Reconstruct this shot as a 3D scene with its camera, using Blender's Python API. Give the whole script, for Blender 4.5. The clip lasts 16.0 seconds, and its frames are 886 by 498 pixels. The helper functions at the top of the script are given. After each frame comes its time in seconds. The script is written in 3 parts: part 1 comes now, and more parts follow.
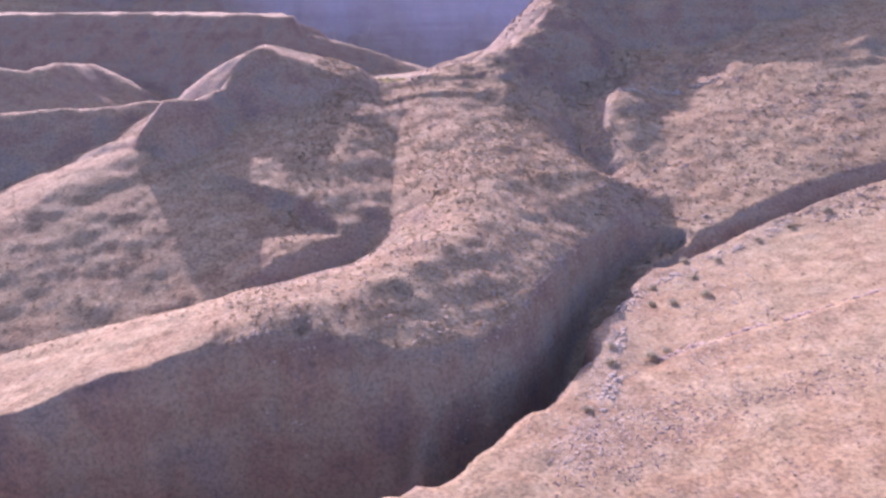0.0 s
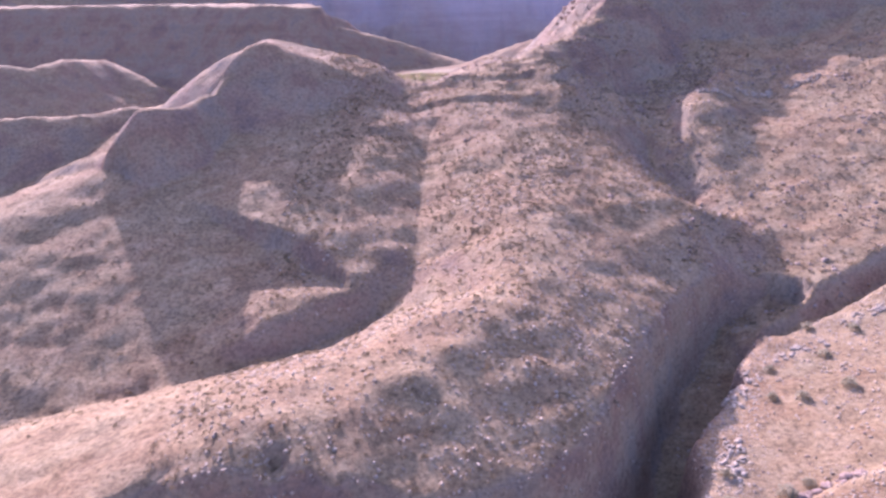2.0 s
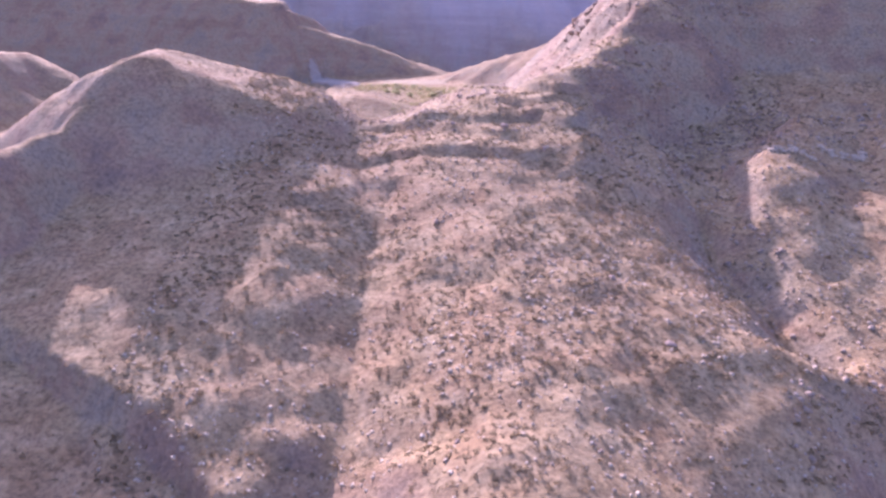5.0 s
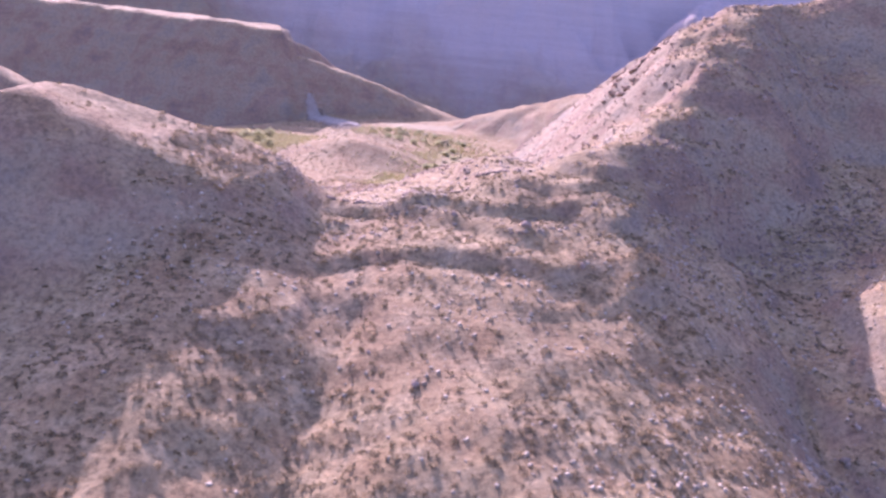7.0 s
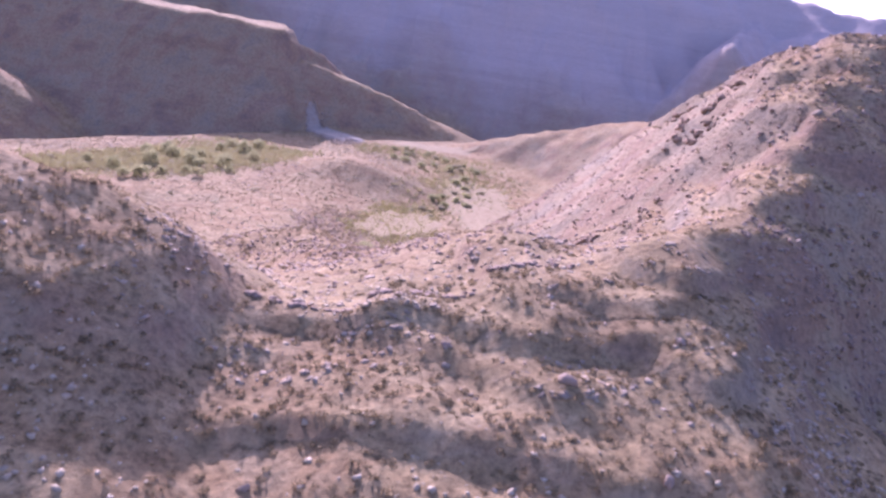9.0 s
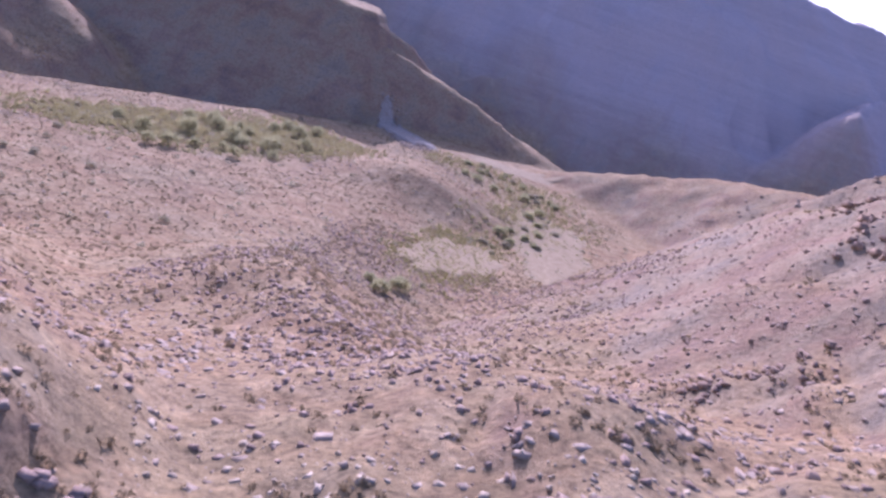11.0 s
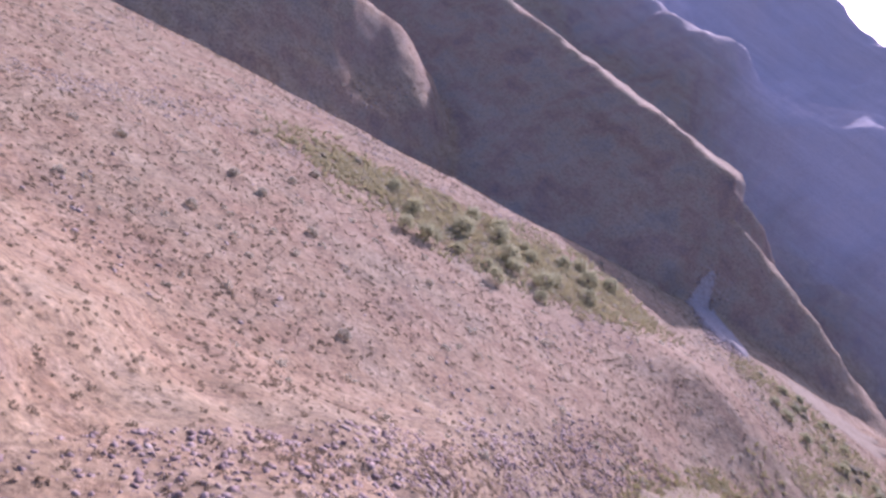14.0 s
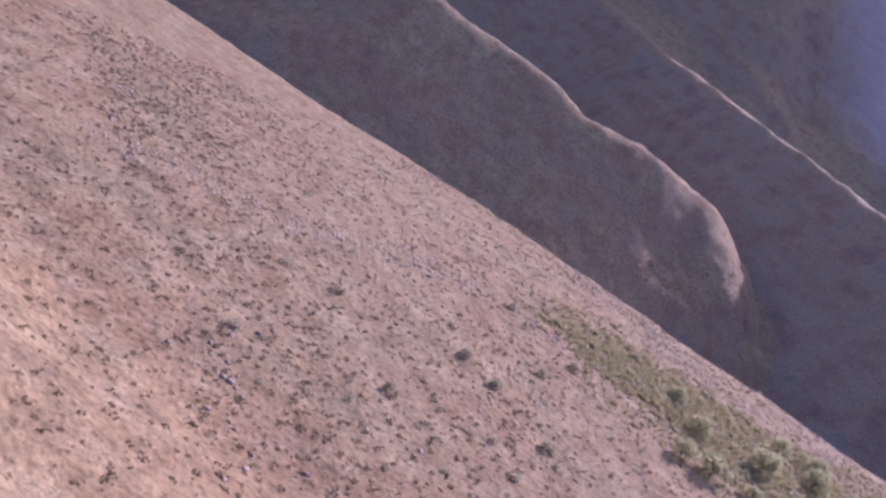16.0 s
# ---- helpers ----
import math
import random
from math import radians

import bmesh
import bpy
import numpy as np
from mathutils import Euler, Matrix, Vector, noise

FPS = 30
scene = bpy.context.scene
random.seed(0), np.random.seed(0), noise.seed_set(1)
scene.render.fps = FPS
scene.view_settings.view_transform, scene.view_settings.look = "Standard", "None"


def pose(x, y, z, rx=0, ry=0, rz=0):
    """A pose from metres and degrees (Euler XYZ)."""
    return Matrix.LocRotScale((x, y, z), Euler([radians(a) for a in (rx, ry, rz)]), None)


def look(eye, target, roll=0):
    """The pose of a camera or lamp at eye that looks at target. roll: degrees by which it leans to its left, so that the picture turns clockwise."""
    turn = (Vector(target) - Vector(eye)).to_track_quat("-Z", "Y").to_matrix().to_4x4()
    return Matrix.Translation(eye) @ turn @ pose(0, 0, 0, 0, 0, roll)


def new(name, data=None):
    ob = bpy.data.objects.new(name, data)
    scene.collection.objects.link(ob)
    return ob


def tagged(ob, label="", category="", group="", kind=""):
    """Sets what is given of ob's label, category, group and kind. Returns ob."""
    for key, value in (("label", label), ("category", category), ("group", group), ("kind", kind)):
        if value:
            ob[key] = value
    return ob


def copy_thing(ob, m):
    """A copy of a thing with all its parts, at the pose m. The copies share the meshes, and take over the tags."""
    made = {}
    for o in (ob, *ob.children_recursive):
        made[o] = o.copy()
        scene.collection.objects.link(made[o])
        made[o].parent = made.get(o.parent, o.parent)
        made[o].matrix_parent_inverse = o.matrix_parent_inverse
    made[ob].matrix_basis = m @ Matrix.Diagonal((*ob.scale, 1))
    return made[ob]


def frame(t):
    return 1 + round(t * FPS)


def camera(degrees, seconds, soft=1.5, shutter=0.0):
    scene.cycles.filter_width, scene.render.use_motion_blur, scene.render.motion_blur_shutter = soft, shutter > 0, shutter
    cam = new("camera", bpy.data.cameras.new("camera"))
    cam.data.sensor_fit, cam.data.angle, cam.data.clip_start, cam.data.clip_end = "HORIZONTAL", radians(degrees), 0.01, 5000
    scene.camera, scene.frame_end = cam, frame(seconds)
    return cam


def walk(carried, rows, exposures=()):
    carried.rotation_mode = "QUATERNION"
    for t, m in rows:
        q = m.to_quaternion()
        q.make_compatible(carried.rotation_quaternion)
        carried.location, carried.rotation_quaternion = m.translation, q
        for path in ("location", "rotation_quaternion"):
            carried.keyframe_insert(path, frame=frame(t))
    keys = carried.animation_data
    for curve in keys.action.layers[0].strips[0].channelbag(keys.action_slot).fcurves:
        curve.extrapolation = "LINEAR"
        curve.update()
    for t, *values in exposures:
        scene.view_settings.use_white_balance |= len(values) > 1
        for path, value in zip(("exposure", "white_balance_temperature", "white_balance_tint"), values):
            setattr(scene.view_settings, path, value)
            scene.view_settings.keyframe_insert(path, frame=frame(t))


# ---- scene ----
cam = camera(54.00, 16.0, soft=2.8, shutter=0.2)
PATH = [
    (0.0, (0.00, 0.00, 100.00), (0.00, 95.63, 70.77), -0.00),
    (0.5, (-0.14, 18.97, 98.77), (-4.31, 114.86, 70.69), -1.48),
    (1.0, (-0.05, 37.26, 97.53), (-7.31, 133.09, 69.88), -1.99),
    (1.5, (-0.18, 55.85, 96.51), (-7.33, 151.33, 67.65), -1.11),
    (2.0, (-0.63, 74.69, 95.75), (-4.96, 169.95, 65.62), -0.62),
    (2.5, (-0.64, 93.60, 95.18), (-3.24, 189.27, 66.17), 0.45),
    (3.0, (-0.55, 112.12, 94.57), (-2.44, 208.29, 67.21), 1.48),
    (3.2, (-0.55, 119.49, 94.34), (-2.31, 215.61, 66.80), 2.26),
    (5.3, (-1.39, 194.53, 94.02), (-2.95, 289.85, 63.83), 2.14),
    (5.5, (-1.40, 201.81, 93.81), (-3.55, 297.31, 64.21), 1.80),
    (6.0, (-1.53, 220.25, 93.49), (-5.05, 316.48, 66.52), 2.80),
    (6.5, (-1.75, 238.56, 93.37), (-5.03, 335.09, 67.46), 5.18),
    (7.0, (-1.90, 256.09, 92.90), (-3.83, 352.61, 66.81), 6.32),
    (7.5, (-2.32, 273.65, 92.52), (-2.45, 370.06, 65.96), 6.86),
    (8.0, (-2.81, 291.61, 92.23), (-3.20, 388.11, 65.99), 6.93),
    (8.2, (-2.83, 298.69, 92.11), (-4.05, 395.40, 66.70), 7.43),
    (10.3, (-4.72, 370.57, 89.55), (-10.62, 467.09, 64.09), 15.68),
    (10.5, (-5.18, 376.54, 89.11), (-12.36, 472.95, 63.55), 16.93),
    (11.0, (-6.47, 390.47, 88.04), (-16.99, 486.44, 61.99), 19.79),
    (11.5, (-8.26, 404.31, 86.96), (-22.78, 499.61, 60.35), 23.40),
    (12.0, (-10.87, 418.30, 85.80), (-30.00, 512.66, 58.79), 26.91),
    (12.5, (-13.59, 431.45, 84.63), (-38.26, 524.72, 58.32), 29.91),
    (13.0, (-16.94, 444.31, 83.64), (-47.22, 535.81, 56.97), 31.68),
    (13.5, (-21.72, 457.10, 83.19), (-58.21, 545.84, 54.99), 33.70),
    (14.0, (-26.95, 469.94, 82.61), (-71.39, 554.74, 53.73), 36.14),
    (14.5, (-32.91, 482.06, 80.86), (-85.37, 561.74, 50.86), 38.20),
    (15.0, (-39.45, 493.49, 79.15), (-99.86, 566.47, 47.14), 38.54),
    (15.5, (-46.85, 504.34, 77.23), (-114.89, 569.80, 44.31), 37.80),
    (16.0, (-54.99, 514.60, 75.59), (-128.84, 573.41, 42.60), 36.75),
]
walk(cam, [(t, look(e, g, r)) for t, e, g, r in PATH],
     exposures=[(0.0, 1.34, 5450, 57), (3.0, 1.46, 5400, 59), (5.5, 1.52, 5450, 60), (8.2, 1.46, 5450, 61), (10.3, 0.7, 5050, 50), (12.5, 0.98, 5100, 53), (14.2, 0.85, 5150, 54), (16.0, 0.65, 5200, 54)])

# ---- light: a low desert sun ahead and to the left, over a clear sky ----
SUN_AZ, SUN_EL = 24.5, 25.3
world = bpy.data.worlds.new("sky")
scene.world = world
world.use_nodes = True
wn, wl = world.node_tree.nodes, world.node_tree.links
sky = wn.new("ShaderNodeTexSky")
sky.sky_type, sky.sun_disc = "NISHITA", False
sky.sun_elevation, sky.sun_rotation = radians(SUN_EL), radians(-SUN_AZ)
sky.air_density, sky.dust_density = 1.0, 2.0
bg = wn["Background"]
bg.inputs["Strength"].default_value = 0.125
wl.new(sky.outputs["Color"], bg.inputs["Color"])
sun = new("sun", bpy.data.lights.new("sun", "SUN"))
sun.data.energy, sun.data.angle, sun.data.color = 3.4, radians(0.55), (1.0, 0.92, 0.79)
_d = Vector((-math.sin(radians(SUN_AZ)) * math.cos(radians(SUN_EL)), math.cos(radians(SUN_AZ)) * math.cos(radians(SUN_EL)), math.sin(radians(SUN_EL))))
sun.matrix_world = look(_d * 900, (0, 0, 0))


# ---- materials ----
def material(name):
    m = bpy.data.materials.new(name)
    m.use_nodes = True
    return m, m.node_tree.nodes, m.node_tree.links, m.node_tree.nodes["Principled BSDF"]


def noise_node(n, l, coord, scale, detail=6.0, rough=0.6):
    t = n.new("ShaderNodeTexNoise")
    t.inputs["Scale"].default_value, t.inputs["Detail"].default_value, t.inputs["Roughness"].default_value = scale, detail, rough
    l.new(coord, t.inputs["Vector"])
    return t.outputs["Fac"]


def ramp(n, l, fac, stops):
    r = n.new("ShaderNodeValToRGB")
    e = r.color_ramp.elements
    while len(e) < len(stops):
        e.new(0.5)
    for s, (p, c) in zip(e, stops):
        s.position, s.color = p, (*c, 1)
    l.new(fac, r.inputs["Fac"])
    return r.outputs["Color"]


def mix(n, l, fac, a, b, mode="MIX"):
    m = n.new("ShaderNodeMix")
    m.data_type, m.blend_type = "RGBA", mode
    if isinstance(fac, float):
        m.inputs[0].default_value = fac
    else:
        l.new(fac, m.inputs[0])
    for sock, v in ((m.inputs[6], a), (m.inputs[7], b)):
        if isinstance(v, tuple):
            sock.default_value = (*v, 1)
        else:
            l.new(v, sock)
    return m.outputs[2]


def ground_material():
    m, n, l, p = material("desert_ground")
    geo = n.new("ShaderNodeNewGeometry")
    pos = geo.outputs["Position"]
    big = noise_node(n, l, pos, 0.018, 5)
    mid = noise_node(n, l, pos, 0.16, 8, 0.68)
    fine = noise_node(n, l, pos, 0.9, 8, 0.7)
    patchy = noise_node(n, l, pos, 0.055, 6, 0.65)
    soil = ramp(n, l, big, [(0.32, (0.28, 0.195, 0.112)), (0.5, (0.36, 0.27, 0.155)), (0.7, (0.44, 0.345, 0.2))])
    hue = ramp(n, l, patchy, [(0.32, (0.21, 0.15, 0.11)), (0.44, (0.38, 0.235, 0.125)), (0.54, (0.43, 0.335, 0.18)), (0.66, (0.3, 0.275, 0.185))])
    soil = mix(n, l, 0.65, soil, hue)
    drift = noise_node(n, l, pos, 0.011, 7, 0.7)
    soil = mix(n, l, 0.4, soil, ramp(n, l, drift, [(0.36, (0.27, 0.25, 0.165)), (0.46, (0.40, 0.25, 0.135)), (0.54, (0.43, 0.335, 0.2)), (0.64, (0.3, 0.27, 0.17))]))
    stony = ramp(n, l, mid, [(0.36, (0.16, 0.115, 0.075)), (0.5, (0.33, 0.25, 0.16)), (0.66, (0.48, 0.395, 0.275))])
    soil = mix(n, l, 0.5, soil, stony)
    grit = ramp(n, l, fine, [(0.34, (0.42, 0.40, 0.40)), (0.5, (0.95, 0.95, 0.95)), (0.68, (1.4, 1.35, 1.3))])
    soil = mix(n, l, 0.85, soil, grit, "MULTIPLY")
    soil = mix(n, l, 1.0, soil, (1.04, 0.98, 0.83), "MULTIPLY")
    # rock on steep faces, with level beds
    sep = n.new("ShaderNodeSeparateXYZ")
    l.new(pos, sep.inputs[0])
    beds = n.new("ShaderNodeCombineXYZ")
    for k, s in (("X", 0.006), ("Y", 0.006), ("Z", 0.13)):
        mul = n.new("ShaderNodeMath")
        mul.operation = "MULTIPLY"
        mul.inputs[1].default_value = s
        l.new(sep.outputs[k], mul.inputs[0])
        l.new(mul.outputs[0], beds.inputs[k])
    bed = noise_node(n, l, beds.outputs[0], 1.0, 6, 0.7)
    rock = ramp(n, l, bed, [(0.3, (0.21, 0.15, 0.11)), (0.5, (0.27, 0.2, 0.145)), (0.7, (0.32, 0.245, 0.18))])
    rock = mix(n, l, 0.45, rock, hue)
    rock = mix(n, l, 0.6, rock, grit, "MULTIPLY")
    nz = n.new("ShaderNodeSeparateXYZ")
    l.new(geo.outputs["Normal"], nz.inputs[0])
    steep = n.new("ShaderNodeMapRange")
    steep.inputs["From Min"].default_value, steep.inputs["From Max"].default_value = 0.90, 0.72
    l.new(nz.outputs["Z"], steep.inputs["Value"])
    # distance haze painted into the canyon's far wall: paler, pinkish rock and soil colour
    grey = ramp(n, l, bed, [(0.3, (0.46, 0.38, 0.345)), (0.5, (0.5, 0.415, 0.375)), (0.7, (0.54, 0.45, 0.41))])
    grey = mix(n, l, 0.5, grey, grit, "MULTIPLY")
    far_haze = n.new("ShaderNodeMapRange")
    far_haze.inputs["From Min"].default_value, far_haze.inputs["From Max"].default_value = 1310, 1430
    l.new(sep.outputs["Y"], far_haze.inputs["Value"])
    rock = mix(n, l, far_haze.outputs["Result"], rock, grey)
    soil = mix(n, l, far_haze.outputs["Result"], soil, grey)
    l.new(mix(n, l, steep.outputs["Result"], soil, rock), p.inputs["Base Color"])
    p.inputs["Roughness"].default_value = 0.95
    p.inputs["Specular IOR Level"].default_value = 0.15
    b = n.new("ShaderNodeBump")
    b.inputs["Strength"].default_value, b.inputs["Distance"].default_value = 0.9, 0.5
    l.new(fine, b.inputs["Height"])
    l.new(b.outputs["Normal"], p.inputs["Normal"])
    return m


GROUND = ground_material()



def mottled(name, dark, light, scale=1.5, rough=0.9, island=True, bump=0.0, thin=0.0):
    """Two tones varied from piece to piece and by a fine grain."""
    m, n, l, p = material(name)
    geo = n.new("ShaderNodeNewGeometry")
    grain = noise_node(n, l, geo.outputs["Position"], scale, 5, 0.65)
    tone = ramp(n, l, grain, [(0.32, dark), (0.68, light)])
    if island:
        own = ramp(n, l, geo.outputs["Random Per Island"], [(0.0, dark), (1.0, light)])
        tone = mix(n, l, 0.6, tone, own)
    l.new(tone, p.inputs["Base Color"])
    p.inputs["Roughness"].default_value, p.inputs["Specular IOR Level"].default_value = rough, 0.2
    if bump:
        b = n.new("ShaderNodeBump")
        b.inputs["Strength"].default_value, b.inputs["Distance"].default_value = 0.8, bump
        l.new(grain, b.inputs["Height"])
        l.new(b.outputs["Normal"], p.inputs["Normal"])
    if thin:
        # leaves let some of the light through
        t, add = n.new("ShaderNodeBsdfTranslucent"), n.new("ShaderNodeMixShader")
        l.new(tone, t.inputs["Color"])
        add.inputs[0].default_value = thin
        l.new(p.outputs[0], add.inputs[1])
        l.new(t.outputs[0], add.inputs[2])
        l.new(add.outputs[0], n["Material Output"].inputs["Surface"])
    return m


SCRUB = mottled("dry_scrub", (0.19, 0.145, 0.085), (0.38, 0.3, 0.175), thin=0.5)
SAGE = mottled("sage_leaves", (0.33, 0.3, 0.2), (0.54, 0.49, 0.33), thin=0.62)
LEAF = mottled("mesquite_leaves", (0.33, 0.33, 0.17), (0.56, 0.53, 0.3), 3.0, thin=0.68)
GRASS = mottled("yellow_green_grass", (0.31, 0.28, 0.125), (0.53, 0.47, 0.235), thin=0.45)
STRAW = mottled("straw_grass", (0.34, 0.31, 0.12), (0.56, 0.5, 0.23), thin=0.35)
BARK = mottled("grey_bark", (0.09, 0.07, 0.055), (0.2, 0.16, 0.13), 6.0, 0.95, False)
STONE = mottled("pale_stone", (0.23, 0.17, 0.12), (0.45, 0.36, 0.265), 1.2, 0.9, True, 0.1)
RUBBLE = mottled("brown_stone", (0.19, 0.125, 0.09), (0.42, 0.315, 0.235), 1.2, 0.9, True, 0.1)
BOULDER = mottled("dark_boulder", (0.22, 0.15, 0.1), (0.42, 0.3, 0.205), 0.8, 0.92, False, 0.25)
CHALK = mottled("white_stone", (0.34, 0.265, 0.175), (0.55, 0.455, 0.325), 0.8, 0.9, True, 0.2)
TALUS = mottled("pale_talus", (0.27, 0.22, 0.165), (0.48, 0.405, 0.315), 0.9, 0.95, False, 0.3)
SAND = mottled("pale_sand", (0.29, 0.215, 0.115), (0.41, 0.315, 0.175), 0.35, 0.95, False, 0.15)


# ---- the lie of the land ----
_tab = np.random.RandomState(7).rand(512, 512)


def vnoise(x, y):
    i, j = np.floor(x).astype(int), np.floor(y).astype(int)
    u, v = x - i, y - j
    u, v = u * u * (3 - 2 * u), v * v * (3 - 2 * v)
    g = lambda a, b: _tab[a % 512, b % 512]
    return (g(i, j) * (1 - u) + g(i + 1, j) * u) * (1 - v) + (g(i, j + 1) * (1 - u) + g(i + 1, j + 1) * u) * v - 0.5


def fbm(x, y, size, octaves=5, gain=0.5):
    s, a, out = 1.0 / size, 1.0, 0.0
    for k in range(octaves):
        c, d = math.cos(k * 1.3), math.sin(k * 1.3)
        out = out + a * vnoise((c * x - d * y) * s + 37.7 * k, (d * x + c * y) * s + 11.3 * k)
        s, a = s * 2.03, a * gain
    return out


def ridged(x, y, size, octaves=4):
    s, a, out = 1.0 / size, 1.0, 0.0
    for k in range(octaves):
        c, d = math.cos(k * 0.9 + 0.4), math.sin(k * 0.9 + 0.4)
        out = out + a * (0.5 - 2 * np.abs(vnoise((c * x - d * y) * s + 51.1 * k, (d * x + c * y) * s + 5.9 * k)))
        s, a = s * 2.1, a * 0.5
    return out


def smax(a, b, k):
    h = np.clip(0.5 + 0.5 * (a - b) / k, 0, 1)
    return b * (1 - h) + a * h + k * h * (1 - h)


def smin(a, b, k):
    return -smax(-a, -b, k)


def step(a, b, v):
    u = np.clip((v - a) / (b - a), 0, 1)
    return u * u * (3 - 2 * u)


def along(x, y, line):
    """Distance to a line of (x, y, height), the height at its nearest point, and the side: positive to the left of its way."""
    best = np.full(x.shape, 1e9)
    high, side = np.zeros(x.shape), np.zeros(x.shape)
    for (ax, ay, az), (bx, by, bz) in zip(line, line[1:]):
        dx, dy = bx - ax, by - ay
        u = np.clip(((x - ax) * dx + (y - ay) * dy) / (dx * dx + dy * dy), 0, 1)
        d = np.hypot(x - ax - u * dx, y - ay - u * dy)
        near = d < best
        best = np.where(near, d, best)
        high = np.where(near, az + u * (bz - az), high)
        side = np.where(near, np.sign(dx * (y - ay) - dy * (x - ax)), side)
    return best, high, side


def slopes(x, y, line, left, right, w=1e9, foot=0.0, r=8.0):
    """A ridge under a line of (x, y, height): its own slope to the left and right of its way, to the right a gentler foot past the width w."""
    out = np.full(x.shape, -1e9)
    for (ax, ay, az), (bx, by, bz) in zip(line, line[1:]):
        dx, dy = bx - ax, by - ay
        u = np.clip(((x - ax) * dx + (y - ay) * dy) / (dx * dx + dy * dy), 0, 1)
        d = np.hypot(x - ax - u * dx, y - ay - u * dy)
        side = step(-0.6, 0.6, (dx * (y - ay) - dy * (x - ax)) / (math.hypot(dx, dy) * np.maximum(d, 0.5)))
        d = np.sqrt(d * d + r * r) - r
        fall = side * left * d + (1 - side) * (right * np.minimum(d, w) + foot * np.maximum(0, d - w))
        out = np.maximum(out, az + u * (bz - az) - fall)
    return out


def ridge(x, y, line, left, right, r=8.0):
    return slopes(x, y, line, left, right, r=r)


RIB = [(-36, 222, 20.5), (-20, 236, 23), (-2, 262, 27), (6, 300, 30), (10, 330, 34.5), (12, 350, 38), (8, 391, 46), (4, 412, 50), (2, 430, 55)]
SHOULDER_SPUR = [(-95, 408, 64), (-98, 388, 56), (-104, 366, 54), (-116, 364, 54)]
BACK_SPUR = [(4, 462, 62), (-18, 494, 47.5), (-44, 526, 38), (-60, 556, 27), (-70, 610, 14), (-76, 640, 4)]
SADDLE = [(-55, 430, 58), (-40, 436, 53), (-20, 433, 52), (0, 441, 57), (12, 448, 62), (25, 451, 65.5)]
RIM = [(27, 455, 66), (32, 463, 69), (39, 471, 71), (50, 488, 77), (61, 510, 89), (73, 533, 97), (85, 560, 102), (96, 590, 102)]
RIM_BACK = [(96, 590, 102), (97, 640, 89), (102, 690, 76), (116, 740, 68), (126, 825, 64), (80, 885, 49), (36, 915, 33), (-18, 942, 13)]
RIGHT_HILL = [(82, 562, 102), (150, 562, 120), (260, 590, 146), (480, 640, 175)]
LIT_RIB = [(100, 456, 56), (87, 430, 50), (82, 405, 40), (80, 385, 31), (80, 365, 23), (83, 346, 19)]
RIGHT_GULLY = [(57, 434, 45), (64, 408, 31), (67, 378, 21), (72, 350, 15)]
LEFT_HILL = [(-340, 320, 46), (-215, 400, 42), (-135, 425, 45), (-112, 408, 52), (-102, 410, 60), (-92, 412, 70), (-80, 416, 75), (-68, 420, 74), (-57, 425, 69), (-49, 431, 60), (-43, 436, 52)]
MESA_TAIL = [(-50, 952, 7), (-75, 950, 12), (-105, 948, 22), (-130, 948, 35), (-143, 949, 48), (-150, 951, 60)]
MESA = [(-149, 951, 62), (-158, 952, 67), (-200, 960, 67), (-290, 985, 67), (-420, 1010, 66), (-640, 1040, 64), (-900, 1000, 70)]
SHOULDER = [(-760, 640, 28), (-560, 680, 28), (-430, 722, 27), (-374, 790, 27), (-346, 868, 25), (-330, 898, 8), (-318, 925, -18)]
LEFT_GULLY = [(-18, 404, 47), (-20, 385, 40.5), (-22, 362, 34), (-20, 335, 27), (-18, 302, 19), (-27, 286, 10), (-44, 276, 4), (-75, 264, 0), (-150, 240, -12)]
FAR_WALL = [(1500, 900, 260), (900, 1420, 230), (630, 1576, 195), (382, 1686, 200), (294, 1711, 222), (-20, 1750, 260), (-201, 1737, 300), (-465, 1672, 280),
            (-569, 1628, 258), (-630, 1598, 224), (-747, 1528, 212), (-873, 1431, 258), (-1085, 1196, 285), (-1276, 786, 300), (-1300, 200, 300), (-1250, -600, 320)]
FAR_SPUR = [(340, 1640, 160), (285, 1480, 125), (255, 1390, 104), (225, 1330, 40)]
GORGE = [(-1600, -260, -110), (-620, -20, -75), (-290, 110, -55), (-130, 170, -45), (-40, 190, -38), (0, 187, -33), (20, 201, -28), (34, 224, -22), (46, 255, -14), (57, 284, -7), (66, 300, 0), (77, 307, 5)]
RAVINE = [(66, 290, 1), (76, 288, 3), (94, 300, 6), (115, 313, 9), (160, 332, 19), (230, 350, 33)]
LEDGES = [([(-26, 407, 0), (-20, 409, 0), (-9, 409, 0), (4, 406, 0), (15, 403, 0), (23, 406, 0)], 1.8), ([(-29, 428, 0), (-11, 431, 0), (4, 425, 0), (11, 426, 0), (23, 430, 0)], 2.0), ([(3, 393, 0), (10, 390, 0), (22, 394, 0), (31, 402, 0), (39, 405, 0)], 0.9), ([(7, 438, 0), (15, 435, 0), (22, 435, 0), (30, 438, 0)], 1.6)]
SHELF_STEP = [(44, 196, 0), (64, 220, 0), (80, 226, 0), (98, 230, 0), (127, 238, 0), (180, 250, 0)]
SIDE_CANYON = [(-560, 440, -62), (-438, 622, -52), (-338, 748, -43), (-270, 814, -36), (-196, 880, -22), (-142, 912, -5)]


